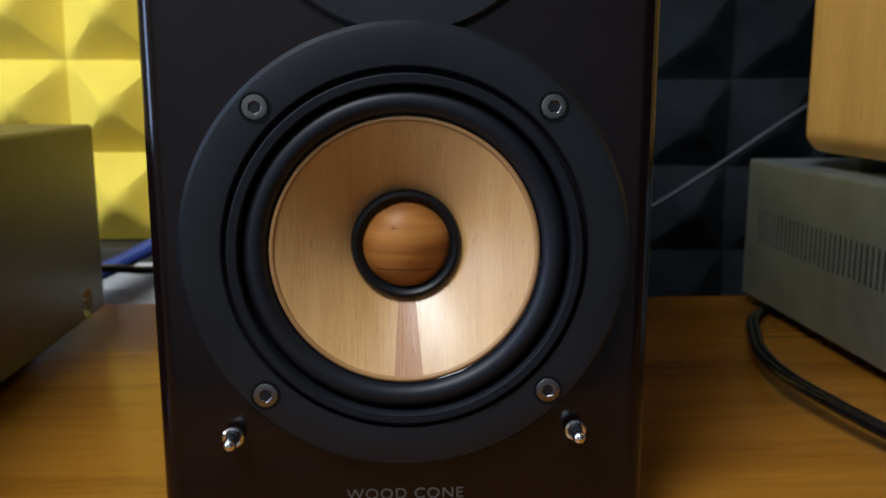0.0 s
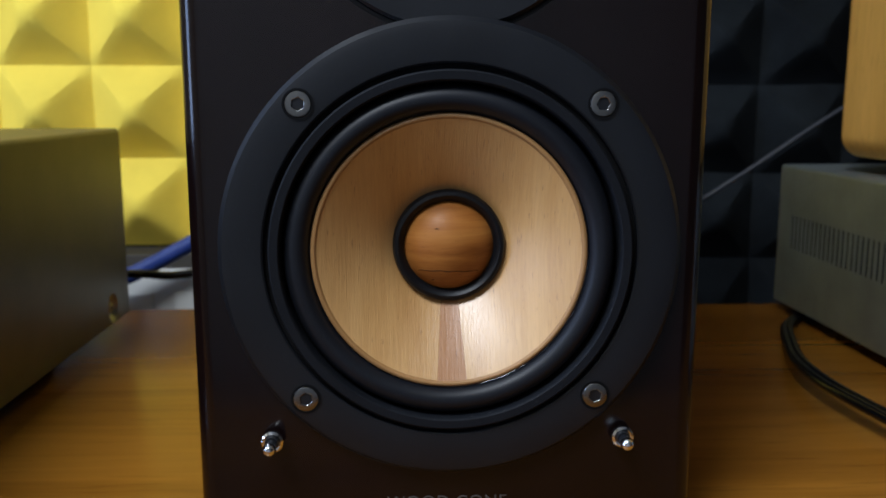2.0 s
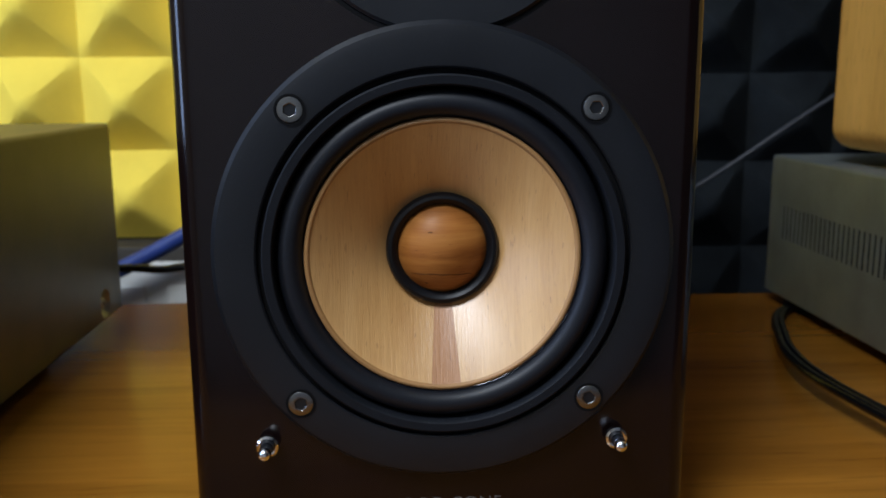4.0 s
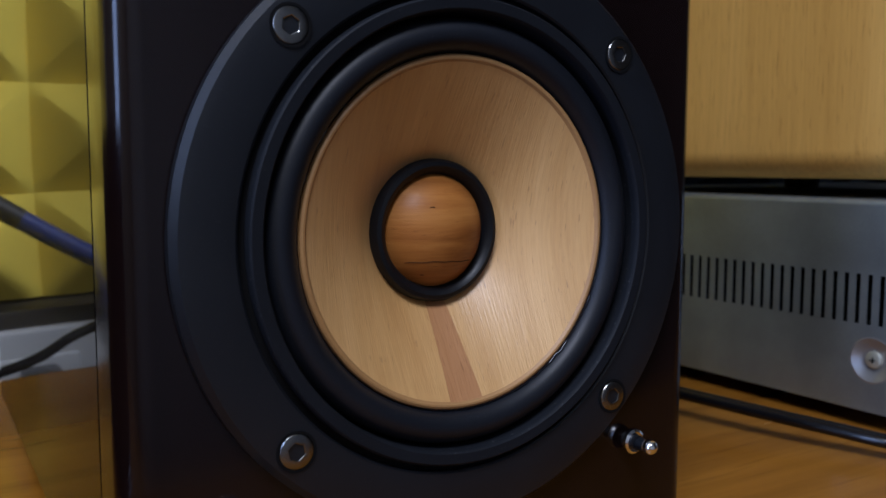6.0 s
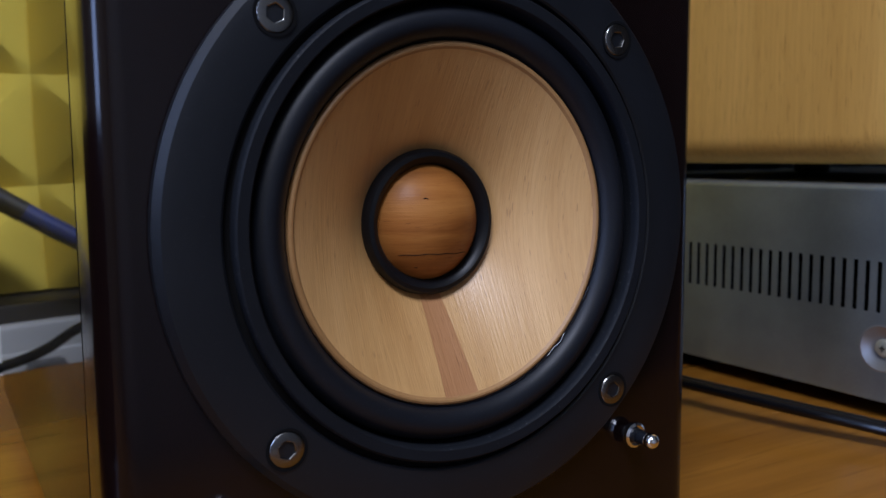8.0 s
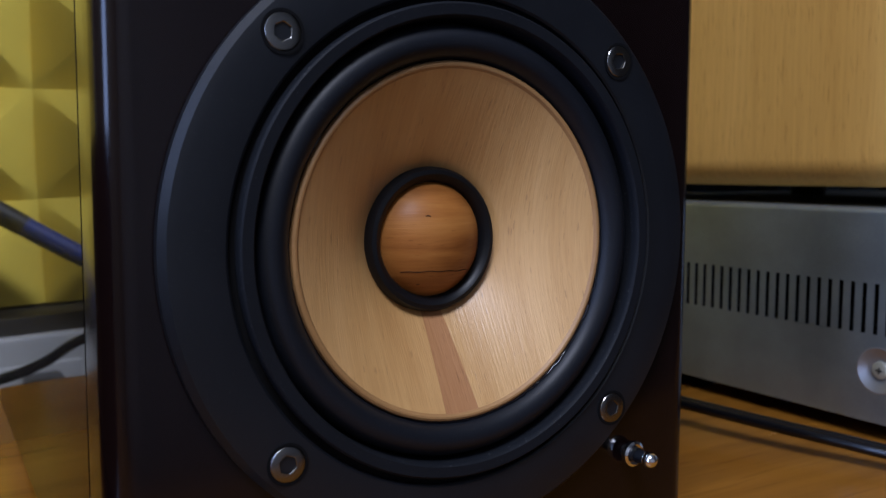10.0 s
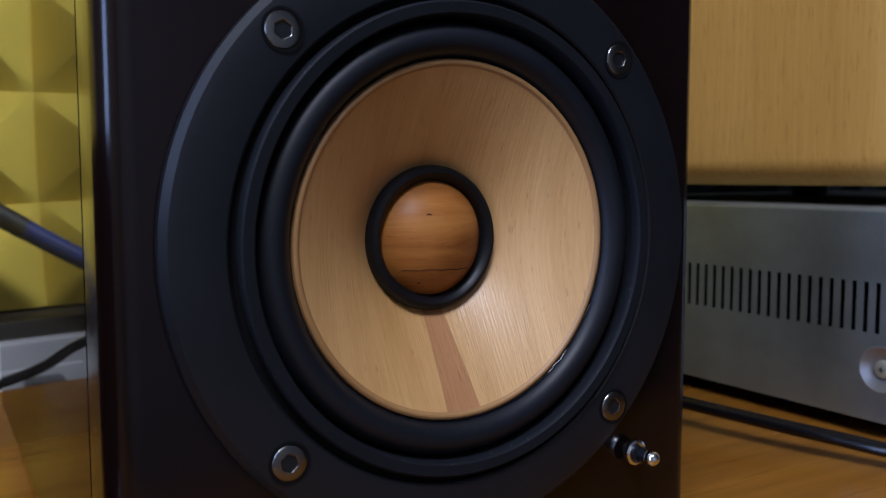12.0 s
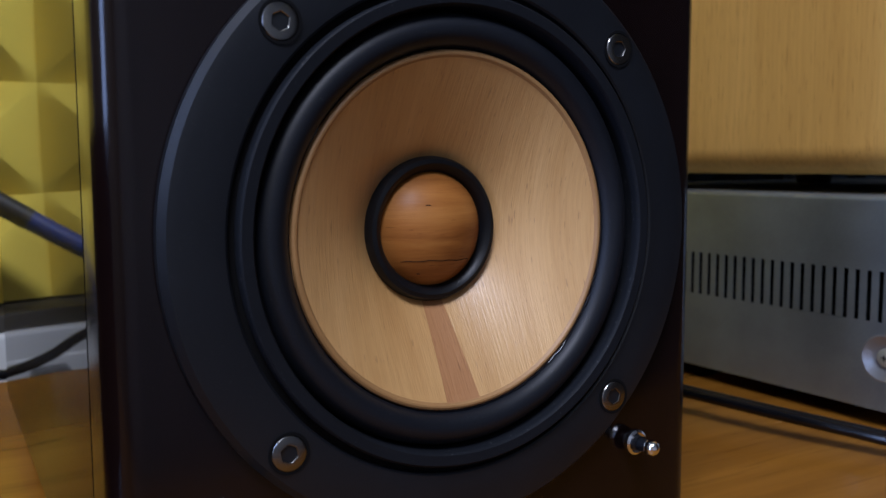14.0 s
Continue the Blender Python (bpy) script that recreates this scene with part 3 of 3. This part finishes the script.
def side_with_holes(y0, y1, z0, z1, slots, hole, t):
    """A sheet in the plane x = 0, t thick, with a row of slots (y, half width, z0, z1) and one round hole (y, z, r)."""
    bm = bmesh.new()
    sz0, sz1 = (slots[0][2], slots[0][3]) if slots else (hole[1] + 0.03, hole[1] + 0.03)
    ys = sorted({y0, y1, *[s[0] - s[1] for s in slots], *[s[0] + s[1] for s in slots]})
    def quad(a0, a1, b0, b1):
        vs = [bm.verts.new((0, a, b)) for a, b in ((a0, b0), (a1, b0), (a1, b1), (a0, b1))]
        bm.faces.new(vs)
    for a, b in zip(ys, ys[1:]):
        mid = (a + b) / 2
        if slots and not any(abs(mid - s[0]) < s[1] for s in slots):
            quad(a, b, sz0, sz1)
        quad(a, b, sz1, z1)
    hy, hz, hr = hole
    quad(y0, hy - 0.02, z0, sz0), quad(hy + 0.02, y1, z0, sz0)
    n = 40
    rim, sq = [], []
    for i in range(n):
        a = 2 * math.pi * (i + 0.5) / n
        c, s = math.cos(a), math.sin(a)
        rim.append(bm.verts.new((0, hy + hr * c, hz + hr * s)))
        k = min(0.02 / max(abs(c), 1e-6), ((sz0 - hz) if s > 0 else (hz - z0)) / max(abs(s), 1e-6))
        sq.append(bm.verts.new((0, hy + k * c, hz + k * s)))
    for i in range(n):
        j = (i + 1) % n
        bm.faces.new((rim[i], rim[j], sq[j], sq[i]))
    for cy, cz in ((hy - 0.02, z0), (hy + 0.02, z0), (hy - 0.02, sz0), (hy + 0.02, sz0)):
        corner = bm.verts.new((0, cy, cz))
        near = sorted(range(n), key=lambda i: (sq[i].co - corner.co).length)[:2]
        bm.faces.new((corner, sq[near[0]], sq[near[1]]))
    bmesh.ops.remove_doubles(bm, verts=bm.verts, dist=1e-6)
    return bm


def amp_right():
    W, D, H, F = 0.43, 0.37, 0.1007, 0.0084
    amp = thing("amplifier", pose(0.261, 0.356, DESK, 0, 0, 0.5), "silver painted steel amplifier with ventilation slots, on the desk", "amplifier")
    z0, z1 = F, F + H
    slots = [(-0.0230 - 0.006085 * k, 0.00125, 0.8001 - DESK, 0.8240 - DESK) for k in range(52)]
    hole = (0.0545 - 0.354, 0.7835 - DESK, 0.0110)
    bm = side_with_holes(-D, 0, z0, z1 - 0.003, slots, hole, 0.001)
    side = part("side_panel", bm, M_AMP_R, amp, "silver steel side with a row of slots", False)
    mod = side.modifiers.new("thickness", "SOLIDIFY")
    mod.thickness, mod.offset = 0.0006, 0.0
    # top sheet, folded down over the side
    bm = bmesh.new()
    prof = [(-0.0003, z1 - 0.0030)] + [(0.0023 - 0.0026 * math.cos(radians(a)), z1 - 0.0026 + 0.0026 * math.sin(radians(a))) for a in range(0, 91, 15)] + [(W, z1), (W, z1 - 0.002), (0.004, z1 - 0.002)]
    rings = [[bm.verts.new((x, y, z)) for x, z in prof] for y in (-D, 0.0)]
    for i in range(len(prof)):
        j = (i + 1) % len(prof)
        bm.faces.new((rings[0][i], rings[0][j], rings[1][j], rings[1][i]))
    bm.faces.new(rings[0]), bm.faces.new(rings[1])
    part("top_cover", bm, M_AMP_R, amp)
    # solid black block supplies the darkness seen through the slots
    part("black_interior", box(0.008, W - 0.008, -D + 0.004, -0.004, z0 + 0.001, z1 - 0.006), M_DARK, amp, "solid black box for the unlit inside of the amplifier")
    part("rear_panel", box(0.001, W, -0.003, -0.0005, z0, z1 - 0.004), M_AMP_R, amp)
    part("front_panel", box(-0.0005, W, -D - 0.008, -D - 0.0005, z0 - 0.002, z1 + 0.001, 0.0008), M_AMP_R, amp)
    part("bottom_panel", box(0.001, W - 0.001, -D, -0.001, z0 - 0.0006, z0 + 0.0006), M_DARK, amp)
    part("far_side_panel", box(W - 0.001, W, -D, -0.001, z0 + 0.001, z1 - 0.004), M_AMP_R, amp)
    add_screw(amp, Matrix.Translation((-0.0006, hole[0], hole[1])) @ pose(0, 0, 0, 0, 0, -90), M_DISH)
    foot = lathe([(0, 0), (0.013, 0), (0.015, F - 0.001), (0, F - 0.001)], (0, 0), 32, False)
    bmesh.ops.rotate(foot, verts=foot.verts, cent=(0, 0, 0), matrix=Matrix.Rotation(radians(90), 3, "X"))
    fm = mesh_of("foot", foot, M_RUBBER)
    for x in (0.04, W - 0.04):
        for y in (-0.045, -D + 0.05):
            part("foot", fm, None, amp).location = (x, y, 0)


amp_right()


def amp_left():
    W, D, F, T = 0.38, 0.38, 0.008, 0.1368
    amp = thing("amplifier", pose(-0.213, 0.336, DESK), "champagne-grey painted steel amplifier case, on the desk", "amplifier")
    bm = bmesh.new()
    r = 0.003
    arc = [(-r + r * math.sin(radians(a)), T - r + r * math.cos(radians(a))) for a in range(90, -1, -15)]
    prof = [(0, T - 0.004)] + arc + [(-W, T), (-W, T - 0.002), (-0.006, T - 0.002), (-0.0015, T - 0.004)]
    rings = [[bm.verts.new((x, y, z)) for x, z in prof] for y in (-D, 0.0)]
    for i in range(len(prof)):
        j = (i + 1) % len(prof)
        bm.faces.new((rings[0][i], rings[0][j], rings[1][j], rings[1][i]))
    bm.faces.new(rings[0]), bm.faces.new(rings[1])
    part("cover", bm, M_AMP_L, amp, "folded champagne-grey steel cover")
    part("black_interior", box(-W + 0.004, -0.008, -D + 0.002, -0.003, F + 0.001, T - 0.008), M_DARK, amp)
    part("rear_panel", box(-W, -0.002, -0.003, -0.0008, F, T - 0.004), M_AMP_L, amp)
    part("front_panel", box(-W, 0, -D - 0.008, -D - 0.0005, F - 0.001, T, 0.0008), M_AMP_L, amp)
    hole = (-0.0335, 0.0185, 0.0100)
    bm = side_with_holes(-D, 0, F, T - 0.004, [], hole, 0.001)
    side = part("side_panel", bm, M_AMP_L, amp, "plain champagne-grey steel side", False)
    mod = side.modifiers.new("thickness", "SOLIDIFY")
    mod.thickness, mod.offset = 0.0011, 0.0
    side.location.x = -0.0006
    add_screw(amp, Matrix.Translation((0.0, hole[0], hole[1])) @ pose(0, 0, 0, 0, 0, 90) @ Matrix.Diagonal((0.92, 1.3, 0.92, 1)), M_DISH)
    foot = lathe([(0, 0), (0.013, 0), (0.015, F + 0.001), (0, F + 0.001)], (0, 0), 32, False)
    bmesh.ops.rotate(foot, verts=foot.verts, cent=(0, 0, 0), matrix=Matrix.Rotation(radians(90), 3, "X"))
    fm = mesh_of("foot", foot, M_RUBBER)
    for x in (-0.05, -W + 0.05):
        for y in (-0.05, -D + 0.05):
            part("foot", fm, None, amp).location = (x, y, 0)


amp_left()


# ---- beech cabinet on the amplifier ----
def beech_cabinet():
    z0 = 0.0097
    cab = thing("beech_cabinet", (0.270, 0.300, DESK + 0.1089), "light beech loudspeaker cabinet with rounded edges, on the amplifier", "loudspeaker")
    part("body", box(0, 0.24, -0.30, 0, z0, z0 + 0.36, 0.0145, 8), M_BEECH, cab)
    foot = lathe([(0, 0), (0.012, 0), (0.014, z0 + 0.0005), (0, z0 + 0.0005)], (0, 0), 32, False)
    bmesh.ops.rotate(foot, verts=foot.verts, cent=(0, 0, 0), matrix=Matrix.Rotation(radians(90), 3, "X"))
    fm = mesh_of("foot", foot, M_RUBBER)
    for x in (0.035, 0.205):
        for y in (-0.045, -0.255):
            part("foot", fm, None, cab).location = (x, y, 0)


beech_cabinet()


# ---- cables and the sockets behind the desk ----
def cable(name, points, r, material, label, flat=1.0):
    ob = new(name, mesh_of(name, tube(points, r, 18, 12, flat), material))
    return tagged(ob, label, "cable")


def blue_cable():
    c = thing("speaker_cable", (0, 0, 0), "thick blue cable with a black sleeved end, behind the loudspeaker", "cable")
    part("jacket", tube([(-0.46, 0.475, 0.70), (-0.34, 0.475, 0.722), (-0.2588, 0.475, 0.7547), (-0.2011, 0.475, 0.7840), (-0.150, 0.475, 0.8140), (-0.113, 0.475, 0.8390)], 0.0070, 20), M_BLUE, c, "bright blue braided jacket")
    # sleeve drawn longer than it is, to grey the cable's reflection in the cabinet
    part("sleeve", tube([(-0.116, 0.475, 0.8370), (-0.099, 0.475, 0.8490), (-0.0811, 0.475, 0.8618), (-0.066, 0.468, 0.8715), (-0.050, 0.445, 0.878), (-0.036, 0.400, 0.878), (-0.032, 0.345, 0.872), (-0.032, 0.294, 0.868)], 0.0074, 20), M_BOOT, c, "black heat-shrink sleeve")


blue_cable()
cable("power_cable", [(-0.34, 0.402, 0.760), (-0.27, 0.401, 0.770), (-0.225, 0.400, 0.7720), (-0.20, 0.400, 0.7705), (-0.165, 0.401, 0.7735), (-0.135, 0.402, 0.7655), (-0.115, 0.402, 0.7550), (-0.095, 0.402, 0.7490), (-0.075, 0.402, 0.7475), (-0.04, 0.403, 0.742), (0.05, 0.404, 0.73)], 0.0032, M_CABLE, "thin black power cable hanging behind the desk edge")
for k in (0, 1):
    o = 0.0042 * k
    cable("twin_cable", [(0.290 + o, 0.335, 0.7540), (0.262 + o, 0.318, 0.7532), (0.240 + o, 0.288, 0.7538), (0.2205 + o, 0.238, 0.7560), (0.2065 + o, 0.195, 0.7590), (0.1995 + o, 0.148, 0.7615), (0.2030 + o, 0.105, 0.7620), (0.2110 + o, 0.070, 0.7610), (0.2200 + o, 0.045, 0.7595), (0.2310 + o, 0.020, 0.7575), (0.258 + o, -0.020, 0.7545), (0.305 + o, -0.070, 0.7532)], 0.0026, M_CABLE, "glossy black twin mains cable lying on the desk")
cable("grey_wire", [(0.46, 0.50, 0.95), (0.365, 0.50, 0.892), (0.287, 0.50, 0.8395), (0.232, 0.50, 0.8050), (0.15, 0.50, 0.757)], 0.0020, M_GREYWIRE, "thin grey wire strung across the black foam")


def socket_strip():
    s = thing("socket_strip", (-0.30, 0.50, 0.697), "white plastic multi-socket strip on the wall behind the desk", "power strip")
    part("housing", box(-0.35, 0.33, 0.0, 0.05, 0, 0.0587, 0.004), M_WHITE, s)
    for k in range(7):
        part("socket_plate", box(-0.30 + 0.075 * k, -0.244 + 0.075 * k, -0.0022, 0.002, 0.008, 0.038, 0.002), M_WHITE, s)


socket_strip()


def power_plug():
    p = thing("power_plug", (-0.122, 0.4975, 0.717), "black plastic mains plug in the white socket strip", "plug")
    part("plug_body", box(-0.013, 0.013, -0.034, 0.0, -0.012, 0.012, 0.004), M_CABLE, p)
    part("plug_neck", lathe([(0.0, -0.052), (0.004, -0.052), (0.007, -0.033), (0.0, -0.033)], (0, 0), 24, False), M_CABLE, p)


power_plug()
slab("trim", -0.64, 0.034, 0.506, 0.5975, 0.735, 0.7685, M_TRIM, "warm grey painted board below the yellow foam", "trim", 0.001)


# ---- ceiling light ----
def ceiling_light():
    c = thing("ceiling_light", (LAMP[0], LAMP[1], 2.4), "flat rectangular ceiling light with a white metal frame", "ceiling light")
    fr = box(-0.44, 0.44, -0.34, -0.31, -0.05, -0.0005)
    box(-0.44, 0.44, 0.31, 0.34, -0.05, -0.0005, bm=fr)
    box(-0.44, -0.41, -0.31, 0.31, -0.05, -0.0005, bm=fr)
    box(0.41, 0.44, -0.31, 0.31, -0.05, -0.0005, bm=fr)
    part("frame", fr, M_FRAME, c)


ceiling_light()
